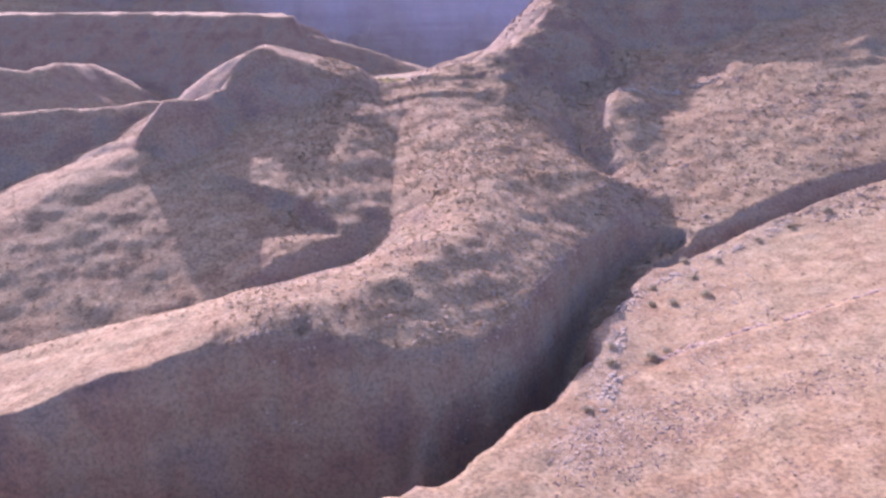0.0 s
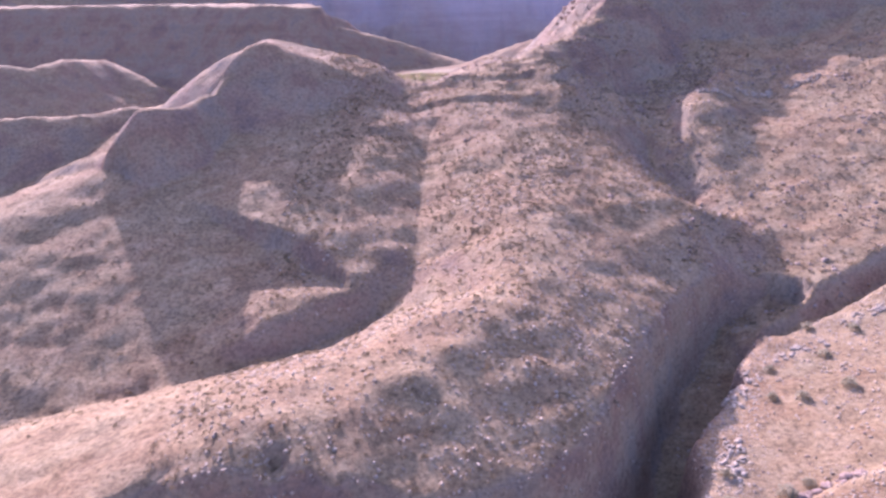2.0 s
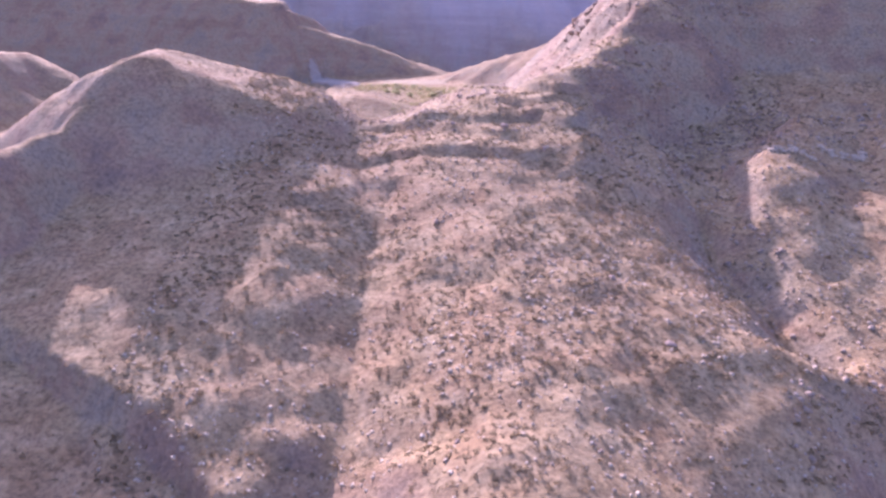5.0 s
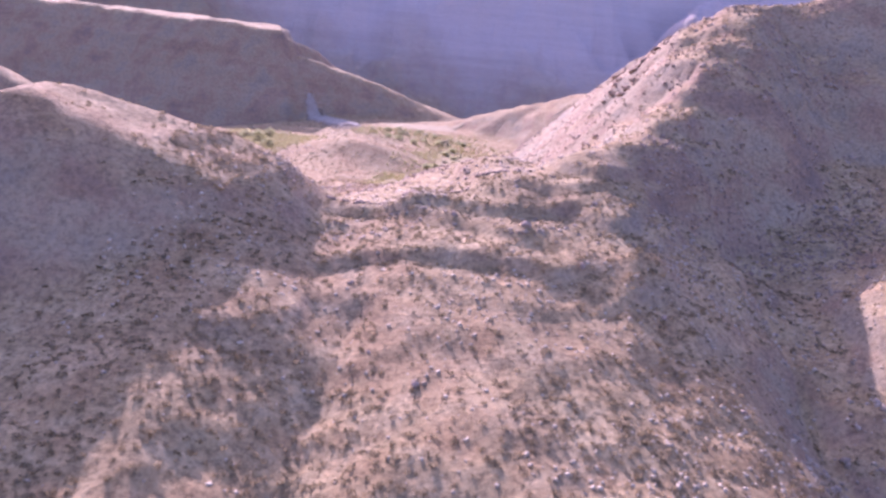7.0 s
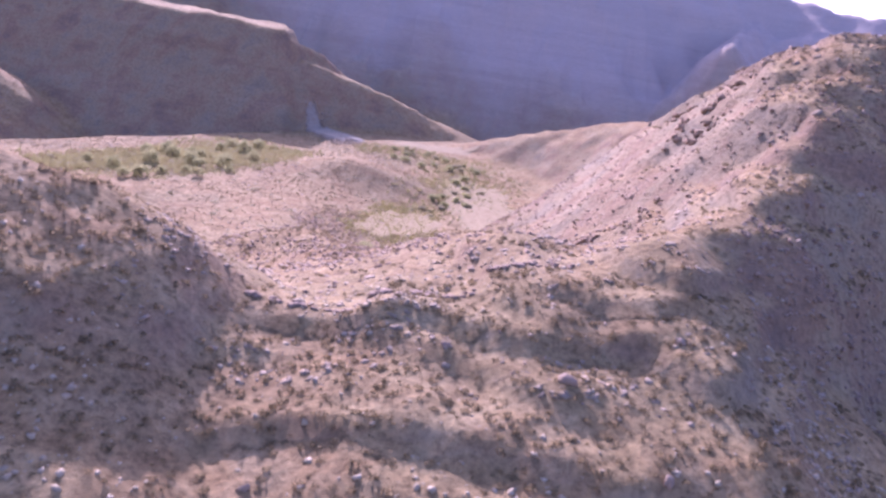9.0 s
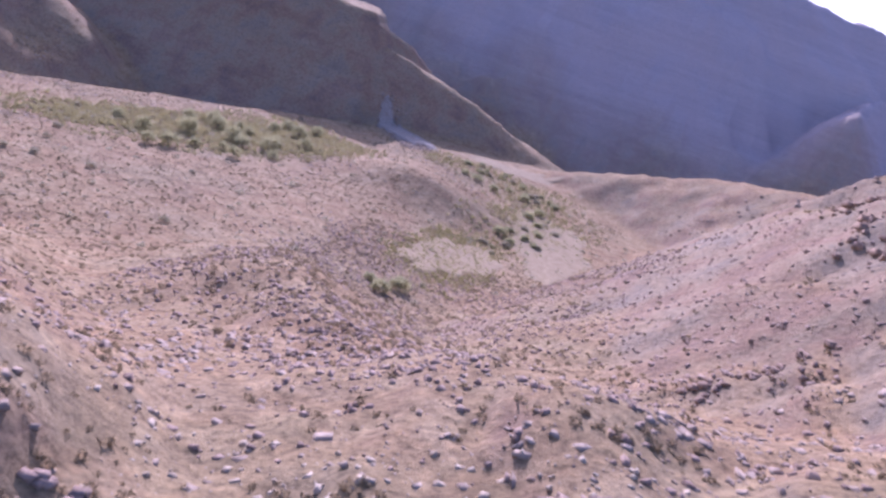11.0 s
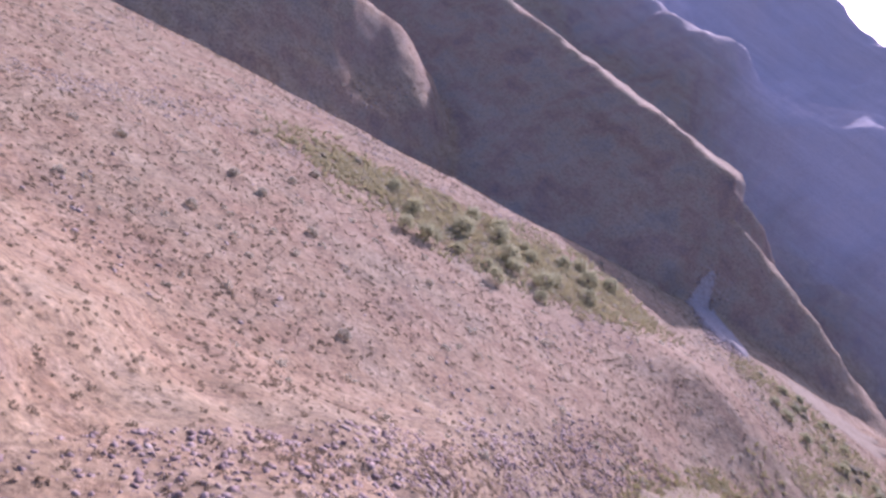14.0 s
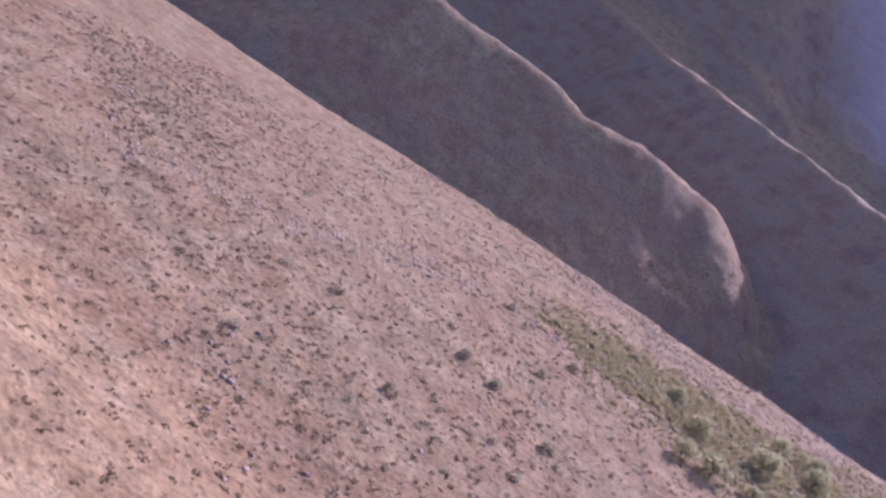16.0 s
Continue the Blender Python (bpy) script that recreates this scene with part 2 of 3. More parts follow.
def talus(x, y, line, left, right, w, foot, r=6.0):
    """A ridge with a steep upper face of width w to its right and a gentler foot below it."""
    return slopes(x, y, line, left, right, w, foot, r)


def land(x, y):
    w1, w2 = fbm(x, y, 50, 4), fbm(x + 500, y - 300, 50, 4)
    wx, wy = x + w1 * 9, y + w2 * 9
    # the bench behind the rim, with a wash and a low knoll; the shelf before it
    bench = 8 + 0.06 * np.minimum(0, x + 80) + 0.06 * np.minimum(0, x + 215) - 5 * np.exp(-((x + 35) / 40) ** 2 - ((y - 730) / 90) ** 2)
    bench = bench + 9 * np.exp(-((x + 66) / 34) ** 2 - ((y - 772) / 26) ** 2)
    bench = bench - 50 * step(950, 1120, y)
    shelf = 3 + 0.16 * np.maximum(0, x - 55) + 0.045 * (y - 230) - 0.05 * np.maximum(0, -x - 40)
    d, h, s = along(x + 5 * w1, y + 5 * w2, SHELF_STEP)
    shelf = shelf - 1.5 * step(-1.4, 1.4, d * s) * step(45, 66, x) * step(330, 280, y)
    z = shelf + (bench - shelf) * step(400, 470, y)
    d, h, s = along(wx, wy, SIDE_CANYON)
    z = smin(z, h + 0.6 * d, 5)
    mask = step(-105, -165, x) * (s > 0)
    z = np.where(s > 0, smax(z - 200 * mask, smax(h - 0.35 * d, -64 + 0 * d, 10) * mask - 200 * (1 - mask), 3), z)
    d, h, s = along(x + 3 * w1, y + 3 * w2, RIB)
    d = np.sqrt(d * d + 64) - 8
    low = step(335, 290, y)
    rib = h - np.where(s > 0, 0.28 * d, 0.06 * np.minimum(d, 6) + (0.17 + 0.25 * low) * np.maximum(0, d - 6) + 0.35 * np.maximum(0, d - 46))
    d, h, s = along(x + 4 * w1, y + 4 * w2, GORGE)
    z = smax(z, rib - 80 * (s < 0) * (y < 300) * (d > 2), 5)
    z = smax(z, talus(wx, wy, LEFT_HILL, 0.7, 1.0, 37, 0.29), 4)
    z = smax(z, talus(wx, wy, SHOULDER_SPUR, 1.6, 1.6, 9, 0.34, 3), 2)
    z = z - 8 * np.exp(-((x + 46) / 15) ** 2 - ((y - 366) / 32) ** 2)
    z = smax(z, ridge(wx, wy, SADDLE, 0.36, 0.30, 6) - 0.6 * np.maximum(0, wx - 27), 4)
    z = smax(z, ridge(wx, wy, BACK_SPUR, 0.5, 0.5, 6), 4)
    z = smax(z, talus(wx, wy, RIM, 1.05, 1.3, 42, 0.3, 9), 5)
    z = smax(z, talus(wx, wy, RIM_BACK, 0.8, 1.0, 42, 0.3, 9), 5)
    z = smax(z, talus(wx, wy, RIGHT_HILL, 1.0, 1.0, 55, 0.3), 6)
    d, h, s = along(x + 3 * w1, y + 3 * w2, LEFT_GULLY)
    z = smin(z, h + np.where(s > 0, 0.45 * d, 0.38 * d + 6 * step(1, 9, d) * step(305, 285, y) * step(-75, -50, x)), 2)
    z = smax(z, ridge(wx, wy, LIT_RIB, 0.5, 0.85, 4), 4)
    d, h, s = along(wx, wy, RIGHT_GULLY)
    z = smin(z, h + 0.75 * d, 4)
    chip = fbm(x, y, 9, 3)
    d, h, s = along(x + 4 * w1 + 6 * chip, y + 4 * w2 + 6 * chip, GORGE)
    near = 4 + 5 * step(235, 275, y) + np.clip(0.75 * (20 - x), 0, 40)
    z = smin(z, h + np.where(s > 0, 6.0 * np.maximum(0, d - 3.5), 4.5 * np.maximum(0, d - near)), 3)
    d, h, s = along(x + 3 * w1, y + 3 * w2, RAVINE)
    z = smin(z, h + 1.8 * np.maximum(0, d - 2), 2)
    z = smax(z, ridge(wx, wy, SHOULDER, 0.75, 0.68, 6.0), 4)
    z = smax(z, ridge(wx, wy, MESA_TAIL, 1.2, 0.3, 3), 3)
    z = smax(z, talus(wx, wy, MESA, 1.2, 0.03, 150, 0.5, 5) - 1.4 * np.maximum(0, wx + 156 + 0.3 * (wy - 950)), 3)
    fx, fy = x + fbm(x, y, 260, 4) * 130, y + fbm(x + 900, y, 260, 4) * 130
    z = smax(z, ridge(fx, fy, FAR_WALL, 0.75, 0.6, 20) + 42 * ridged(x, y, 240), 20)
    z = smax(z, ridge(wx, wy, FAR_SPUR, 1.3, 1.2, 6) + 14 * ridged(x, y, 34), 6)
    # gullies and thin level ledges on the slopes, smooth on the flats
    flat = np.clip(1 - np.abs(z - bench) / 7, 0, 1) * (y > 480)
    rough = 1 - 0.7 * np.maximum(flat, np.clip(1.6 - np.abs(z - shelf) / 4, 0, 1) * (y < 290) * step(22, 34, x))
    far = step(360, 800, np.hypot(x, y - 420))
    z = z + rough * ((0.6 + 1.8 * far) * ridged(wx, wy, 32, 4) + 0.7 * fbm(x, y, 14, 4) + 10 * step(1120, 1400, y) * ridged(x, y, 95, 4))
    cd, ch, cs = along(x, y, SIDE_CANYON)
    beyond = step(15, 60, cd * cs) * step(-130, -190, x) * step(1300, 1100, y)
    across = 0.8 * x + 0.6 * y
    z = z + beyond * ((2.5 + 2.0 * step(950, 870, y)) * ridged(across + 20 * w1, (0.8 * y - 0.6 * x) * 0.22, 40, 4) + 1.5 * fbm(x, y, 24, 4))
    crag = step(48, 72, z) * step(25, 60, x) * step(330, 260, np.abs(y - 620))
    z = z + crag * (2.6 * ridged(x, y, 15, 4) + 2.8 * ridged(x, y, 42, 3) + 0.9 * ridged(x + 70, y, 6.5, 2))
    t = (z + 3 * fbm(x, y, 70, 3)) / 6.5
    u = t - np.floor(t)
    z = z + (0.06 + 0.12 * far) * rough * 6.5 * (step(0.72, 0.9, u) - u)
    # three hard beds that stand out below the rim, and one along the right hill
    here = np.exp(-((x - 14) / 52) ** 4 - ((y - 437) / 27) ** 4)
    # the dark cliff below the rim breaks off in level steps
    cliff = np.exp(-((x - 58) / 62) ** 4 - ((y - 468) / 42) ** 4) * (z > 44)
    t = (z + 2.2 * fbm(x, y, 30, 3)) / 6.2
    u = t - np.floor(t)
    z = z + 0.25 * cliff * 6.2 * (step(0.55, 0.85, u) - u)
    strata = (1 - far) * rough * step(-0.25, 0.2, fbm(x + 60, y, 60, 3)) * step(480, 430, y)
    there = np.exp(-((x - 95) / 60) ** 4 - ((y - 440) / 50) ** 4)
    zz = z + 1.6 * fbm(x, y, 26, 3)
    u = zz / 3.7 - np.floor(zz / 3.7)
    z = z + 0.08 * strata * 3.7 * (step(0.7, 0.95, u) - u)
    for bed, high in ((46.0, 1.2), (53.5, 1.5), (58.0, 1.8), (63.0, 1.8), (67.5, 1.5)):
        z = z + high * here * (step(-0.5, 0.5, zz - bed) - step(-6, 6, zz - bed))
    for bank, high in LEDGES:
        d, h, s = along(x + 2.5 * w1 + 1.5 * chip, y + 2.5 * w2 + 1.5 * chip, bank)
        ends = step(bank[0][0] - 6, bank[0][0] + 6, x) * step(bank[-1][0] + 6, bank[-1][0] - 6, x)
        z = z + high * ends * (step(-1.0, 1.0, d * s) - step(-13, 13, d * s))
    for bed, high in ((43.0, 1.5), (57.0, 1.8), (71.0, 2.2)):
        z = z + high * there * (step(-0.6, 0.6, zz - bed) - step(-7, 7, zz - bed))
    return z + (0.35 + 0.5 * rough) * fbm(x, y, 5.5, 3) * (1 - far)


def stretch(lo, fine_lo, fine_hi, hi, cell, grow=1.06):
    mid = np.arange(fine_lo, fine_hi, cell)
    out, v, c = [], fine_hi, cell
    while v < hi:
        out.append(v)
        c *= grow
        v += c
    back, v, c = [], fine_lo, cell
    while v > lo:
        c *= grow
        v -= c
        back.append(v)
    return np.concatenate([np.array(back[::-1]), mid, np.array(out), [hi]])


def ground_sheet():
    xs = stretch(-4500, -260, 150, 4500, 1.6, 1.03)
    ys = stretch(-4500, 150, 700, 4500, 1.6, 1.012)
    gx, gy = np.meshgrid(xs, ys)
    gz = land(gx, gy)
    nx, ny = len(xs), len(ys)
    co = np.stack([gx.ravel(), gy.ravel(), gz.ravel()], 1)
    a = (np.arange(ny - 1)[:, None] * nx + np.arange(nx - 1)[None]).ravel()
    quads = np.stack([a, a + 1, a + nx + 1, a + nx], 1)
    me = bpy.data.meshes.new("ground")
    me.vertices.add(len(co))
    me.vertices.foreach_set("co", co.ravel())
    me.loops.add(quads.size)
    me.loops.foreach_set("vertex_index", quads.ravel().astype(np.int32))
    me.polygons.add(len(quads))
    me.polygons.foreach_set("loop_start", np.arange(0, quads.size, 4, dtype=np.int32))
    me.update(calc_edges=True)
    me.validate()
    me.materials.append(GROUND)
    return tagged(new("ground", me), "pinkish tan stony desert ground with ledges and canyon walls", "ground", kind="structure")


ground_sheet()


# ---- helpers for the things ----
rng = np.random.RandomState(11)


def mesh_of(name, verts, faces, mat, smooth=False):
    """A mesh from arrays of places and of triangles."""
    me = bpy.data.meshes.new(name)
    verts, faces = np.asarray(verts, dtype=np.float32), np.asarray(faces, dtype=np.int32)
    me.vertices.add(len(verts))
    me.vertices.foreach_set("co", verts.ravel())
    me.loops.add(faces.size)
    me.loops.foreach_set("vertex_index", faces.ravel())
    me.polygons.add(len(faces))
    me.polygons.foreach_set("loop_start", np.arange(0, faces.size, faces.shape[1], dtype=np.int32))
    me.update(calc_edges=True)
    if smooth:
        me.polygons.foreach_set("use_smooth", np.ones(len(faces), dtype=bool))
    me.materials.append(mat)
    return me


def ico(subdiv=0):
    bm = bmesh.new()
    bmesh.ops.create_icosphere(bm, subdivisions=subdiv + 1, radius=1.0)
    v = np.array([x.co[:] for x in bm.verts])
    f = np.array([[x.index for x in y.verts] for y in bm.faces])
    bm.free()
    return v, f


ICO0, ICO1 = ico(0), ico(1)


def join(shapes):
    vs, fs, k = [], [], 0
    for v, f in shapes:
        vs.append(v)
        fs.append(f + k)
        k += len(v)
    return np.concatenate(vs), np.concatenate(fs)


def scrub_shape():
    """A low, loose dome of small leafy sprays with gaps between them."""
    v, f = [], []
    for k in range(16):
        a, e, r = rng.uniform(0, 6.28), rng.uniform(0.0, 1.3), rng.uniform(0.45, 1.0)
        c = np.array([math.cos(a) * math.cos(e) * r, math.sin(a) * math.cos(e) * r, math.sin(e) * r * 0.7 + 0.1])
        u, w = rng.normal(size=3), rng.normal(size=3)
        u, w = u / np.linalg.norm(u) * 0.34, w / np.linalg.norm(w) * 0.26
        b = len(v)
        v += [c - u, c + w, c + u, c - w]
        f += [[b, b + 1, b + 2], [b, b + 2, b + 3]]
    return np.array(v), np.array(f)


def tuft_shape():
    """A tuft of upright blades."""
    v, f = [], []
    for k in range(12):
        a, r = rng.uniform(0, 6.28), rng.uniform(0.1, 0.5)
        b = np.array([math.cos(a) * r, math.sin(a) * r, 0.0])
        side = np.array([-math.sin(a), math.cos(a), 0]) * 0.16
        tip = b * 2.2 + (0, 0, rng.uniform(0.6, 1.2))
        f.append([len(v), len(v) + 1, len(v) + 2])
        v += [b - side, b + side, tip]
    return np.array(v), np.array(f)


def rock_shape(base=ICO0, flat=0.7, cuts=5):
    """An angular stone: a ball cut by a few random planes."""
    v, f = base[0].copy(), base[1]
    v = v * rng.uniform(0.85, 1.15, (len(v), 1))
    for k in range(cuts):
        n = rng.normal(size=3)
        n /= np.linalg.norm(n)
        d = v @ n - rng.uniform(0.45, 0.8)
        v = v - np.maximum(d, 0)[:, None] * n
    return v * (rng.uniform(0.8, 1.3), rng.uniform(0.7, 1.0), flat), f


def spread(n, x0, x1, y0, y1, keep):
    """n places on the ground within a box, kept by a chance from 0 to 1."""
    out = np.zeros((0, 3))
    for tries in range(40):
        x, y = rng.uniform(x0, x1, n), rng.uniform(y0, y1, n)
        z = land(x, y)
        ok = rng.rand(n) < keep(x, y, z)
        out = np.concatenate([out, np.stack([x, y, z], 1)[ok]])
        if len(out) >= n:
            break
    return out[:n]


def strewn(name, shapes, places, lo, hi, mat, label, category, sink=0.15, tilt=0.0, power=2.0):
    """Many small pieces of one kind, joined into one object of stuff."""
    n = len(places)
    size = lo + (hi - lo) * rng.rand(n) ** power
    turn, lean, way = rng.uniform(0, 6.28, n), rng.normal(0, tilt + 1e-6, n), rng.uniform(0, 6.28, n)
    which = rng.randint(0, len(shapes), n)
    vs, fs, k = [], [], 0
    for w, (v, f) in enumerate(shapes):
        i = np.where(which == w)[0]
        if not len(i):
            continue
        c, s = np.cos(turn[i]), np.sin(turn[i])
        vx = c[:, None] * v[None, :, 0] - s[:, None] * v[None, :, 1]
        vy = s[:, None] * v[None, :, 0] + c[:, None] * v[None, :, 1]
        vz = np.repeat(v[None, :, 2], len(i), 0)
        cl, sl = np.cos(lean[i])[:, None], np.sin(lean[i])[:, None]
        vx, vz = cl * vx + sl * vz, -sl * vx + cl * vz
        p = np.stack([vx, vy, vz], 2) * size[i][:, None, None] + places[i][:, None, :]
        p[:, :, 2] -= (sink * size[i])[:, None]
        vs.append(p.reshape(-1, 3))
        fs.append((f[None] + (k + np.arange(len(i)) * len(v))[:, None, None]).reshape(-1, 3))
        k += len(i) * len(v)
    return tagged(new(name, mesh_of(name, np.concatenate(vs), np.concatenate(fs), mat)), label, category, kind="stuff")


def part(name, me, parent, label=""):
    ob = new(name, me)
    ob.parent = parent
    return tagged(ob, label)


def height(x, y):
    return float(land(np.array([float(x)]), np.array([float(y)]))[0])


def steepness(x, y):
    return np.hypot(land(x + 1.5, y) - land(x - 1.5, y), land(x, y + 1.5) - land(x, y - 1.5)) / 3


def clumps(x, y, size, lo, hi):
    return step(lo, hi, fbm(x, y, size, 3))


# ---- patches of pale sand and dry grass on the bench ----
def patch(name, label, category, cx, cy, rx, ry, turn, mat, seed, lift=0.35):
    """A thin sheet with a ragged outline that follows the ground."""
    m, rings = 56, 9
    a = np.linspace(0, 2 * math.pi, m, endpoint=False)
    edge = 1 + 0.55 * vnoise(2.2 * np.cos(a) + seed, 2.2 * np.sin(a) + seed) + 0.35 * vnoise(6 * np.cos(a) + seed, 6 * np.sin(a) - seed)
    c, s = math.cos(radians(turn)), math.sin(radians(turn))
    xs, ys, up = [cx], [cy], [lift]
    for r in range(1, rings + 1):
        u = r / rings
        ux, uy = rx * u * edge * np.cos(a), ry * u * edge * np.sin(a)
        xs += list(cx + c * ux - s * uy)
        ys += list(cy + s * ux + c * uy)
        up += [lift if r < rings - 1 else (0.6 * lift if r < rings else -1.2 * lift)] * m
    xs, ys = np.array(xs), np.array(ys)
    v = np.stack([xs, ys, land(xs, ys) + np.array(up)], 1)
    f = [[0, 1 + k, 1 + (k + 1) % m] for k in range(m)]
    for r in range(rings - 1):
        b = 1 + r * m
        for k in range(m):
            i, j = b + k, b + (k + 1) % m
            f += [[i, i + m, j + m], [i, j + m, j]]
    return tagged(new(name, mesh_of(name, v, f, mat, True)), label, category, kind="structure")


patch("sand_patch", "pale bare sand on the saddle at the bench's end", "sand", -36, 914, 30, 15, 25, SAND, 3.1)
patch("sand_patch", "pale sandy fan beside the green wash", "sand", -4, 764, 19, 62, 6, SAND, 8.4)
patch("sand_patch", "pale sandy clearing with dry straw grass", "sand", -36, 690, 15, 38, -14, SAND, 5.7)
patch("talus_fan", "whitish fan of broken rock below the spur", "talus", -106, 901, 12, 32, 38, TALUS, 2.3, 1.3)

# ---- scrub, grass and loose stones ----
scrubs = [scrub_shape() for k in range(14)]
tufts = [tuft_shape() for k in range(8)]


def shard(flat):
    """A small broken stone: a box with its corners knocked about."""
    v = np.array([[x, y, z] for x in (-1, 1) for y in (-1, 1) for z in (-1, 1)], float)
    v = v * rng.uniform(0.45, 1.0, (8, 3)) * (rng.uniform(0.8, 1.2), rng.uniform(0.6, 0.9), flat)
    q = [[0, 1, 3, 2], [4, 6, 7, 5], [0, 4, 5, 1], [2, 3, 7, 6], [0, 2, 6, 4], [1, 5, 7, 3]]
    return v, np.array([t for a, b, c, d in q for t in ([a, b, c], [a, c, d])])


stones = [shard(0.6) for k in range(20)]
slabs = [shard(0.32) for k in range(14)]
gentle = lambda x, y, z: 0.15 + 0.85 * step(1.0, 0.5, steepness(x, y))

strewn("scrub", scrubs, spread(17000, -310, 30, 560, 900, lambda x, y, z: gentle(x, y, z) * (z < 16) * (z > -14) * (0.35 + 0.65 * clumps(x, y, 40, -0.2, 0.2))), 0.25, 0.75, SCRUB,
       "low dark dry scrub dotted over the bench", "scrub")
strewn("scrub", scrubs, spread(9500, -60, 80, 195, 445, lambda x, y, z: gentle(x, y, z) * (z > 8) * (0.3 + 0.7 * clumps(x, y, 30, -0.2, 0.15))), 0.3, 0.8, SCRUB,
       "dark olive scrub dotted over the stony rib", "scrub")
strewn("scrub", scrubs, spread(4200, 55, 210, 300, 500, lambda x, y, z: gentle(x, y, z)), 0.3, 0.95, SCRUB, "dark scrub on the rocky hillside", "scrub")
strewn("scrub", scrubs, spread(3600, -210, -40, 220, 450, lambda x, y, z: gentle(x, y, z)), 0.2, 0.7, SCRUB, "dark scrub on the shaded hill", "scrub")
strewn("scrub", scrubs, spread(5500, -310, -60, 430, 590, lambda x, y, z: gentle(x, y, z) * (z > -14)), 0.25, 0.75, SCRUB, "dry brown scrub behind the shaded hill", "scrub")
strewn("scrub", scrubs, spread(8500, -70, 110, 455, 700, lambda x, y, z: gentle(x, y, z) * (0.2 + 0.8 * clumps(x, y, 25, -0.2, 0.2))), 0.2, 0.85, SCRUB,
       "brown scrub among stones behind the rim", "scrub")
strewn("scrub", scrubs, spread(900, 20, 200, 130, 300, lambda x, y, z: gentle(x, y, z) * (z > -2)), 0.25, 0.6, SCRUB, "small dry scrub on the sandy shelf", "scrub")
strewn("sagebrush", scrubs, spread(420, -310, 40, 570, 880, lambda x, y, z: gentle(x, y, z) * (z < 16) * (z > -12)), 0.8, 1.7, SAGE, "grey-green sagebrush on the bench", "scrub")

strewn("stones", stones, spread(9500, -60, 100, 195, 452, lambda x, y, z: (z > 4) * (0.15 + 0.85 * clumps(x, y, 22, -0.1, 0.25))), 0.14, 0.6, CHALK,
       "pale angular stones strewn over the rib", "stones", tilt=0.5, power=3)
strewn("stones", slabs, spread(2200, -45, 50, 415, 490, lambda x, y, z: 0.15 + 0.85 * clumps(x, y, 14, -0.05, 0.25)), 0.2, 0.95, STONE, "broken pale slabs along the rim", "stones", tilt=0.3, power=3)
strewn("stones", stones, spread(3200, 55, 190, 300, 480, lambda x, y, z: 0.2 + 0.8 * clumps(x, y, 20, 0, 0.3)), 0.25, 1.0, STONE, "pale stones on the hillside", "stones", tilt=0.5, power=3)
strewn("stones", stones, spread(22000, -75, 110, 448, 690, lambda x, y, z: 0.2 + 0.8 * clumps(x, y, 24, -0.1, 0.2)), 0.16, 0.7, RUBBLE,
       "brown broken stones behind the rim", "stones", tilt=0.5, power=2.6)
strewn("stones", slabs, spread(4200, -75, 110, 448, 650, lambda x, y, z: 0.1 + 0.9 * clumps(x, y, 18, 0, 0.3)), 0.2, 0.85, STONE,
       "pale slabs of stone behind the rim", "stones", tilt=0.3, power=3)
strewn("stones", stones, spread(3000, 40, 150, 480, 860, lambda x, y, z: 0.1 + 0.9 * clumps(x, y, 24, 0, 0.3)), 0.25, 1.3, STONE, "broken pale stones along the hill crest", "stones", tilt=0.5, power=3)
strewn("stones", stones, spread(3000, -310, 0, 560, 860, lambda x, y, z: (z < 18) * (z > -14) * (0.04 + 0.96 * clumps(x + 0.8 * y, y * 0.35, 22, 0.12, 0.3))), 0.2, 0.8, STONE,
       "pale stones in streaks over the bench", "stones", tilt=0.5, power=2)
RUBBLE_BAND = [(30, 165, 0), (44, 176, 0), (62, 186, 0), (84, 192, 0), (110, 197, 0), (160, 206, 0)]
SHELF_RIM = [(30, 172, 0), (37, 188, 0), (45, 212, 0), (48, 235, 0), (57, 257, 0), (67, 272, 0), (81, 277, 0), (98, 289, 0), (120, 303, 0), (150, 318, 0)]
WHITE_STREAK = [(-214, 560, 0), (-208, 600, 0), (-211, 643, 0), (-197, 670, 0), (-186, 690, 0)]
strewn("stones", slabs, spread(6500, 20, 190, 150, 320, lambda x, y, z: (z > 0) * step(10, 0, along(x, y, SHELF_RIM)[0] + 7 * fbm(x, y, 12, 3))), 0.1, 0.55, CHALK,
       "pale limestone slabs along the shelf's broken rim", "stones", tilt=0.4, power=3)
strewn("stones", stones, spread(1500, -230, -170, 550, 700, lambda x, y, z: step(9, 1, along(x, y, WHITE_STREAK)[0] + 8 * fbm(x, y, 10, 3))), 0.15, 0.5, CHALK,
       "whitish stones in a streak over the bench", "stones", tilt=0.5)
strewn("stones", stones, spread(900, -140, -80, 860, 935, lambda x, y, z: step(14, 4, along(x, y, [(-126, 924, 0), (-92, 873, 0)])[0] + 8 * fbm(x, y, 10, 3))), 0.3, 1.5, STONE,
       "pale broken blocks on the talus fan", "stones", tilt=0.5, power=2.5)
strewn("stones", stones, spread(5200, 20, 190, 140, 300, lambda x, y, z: (z > -4) * (0.05 + 0.95 * step(13, 3, along(x, y, RUBBLE_BAND)[0] + 12 * fbm(x, y, 14, 3)))), 0.1, 0.5, RUBBLE,
       "rubble of broken rock across the shelf", "stones", tilt=0.5, power=2.5)


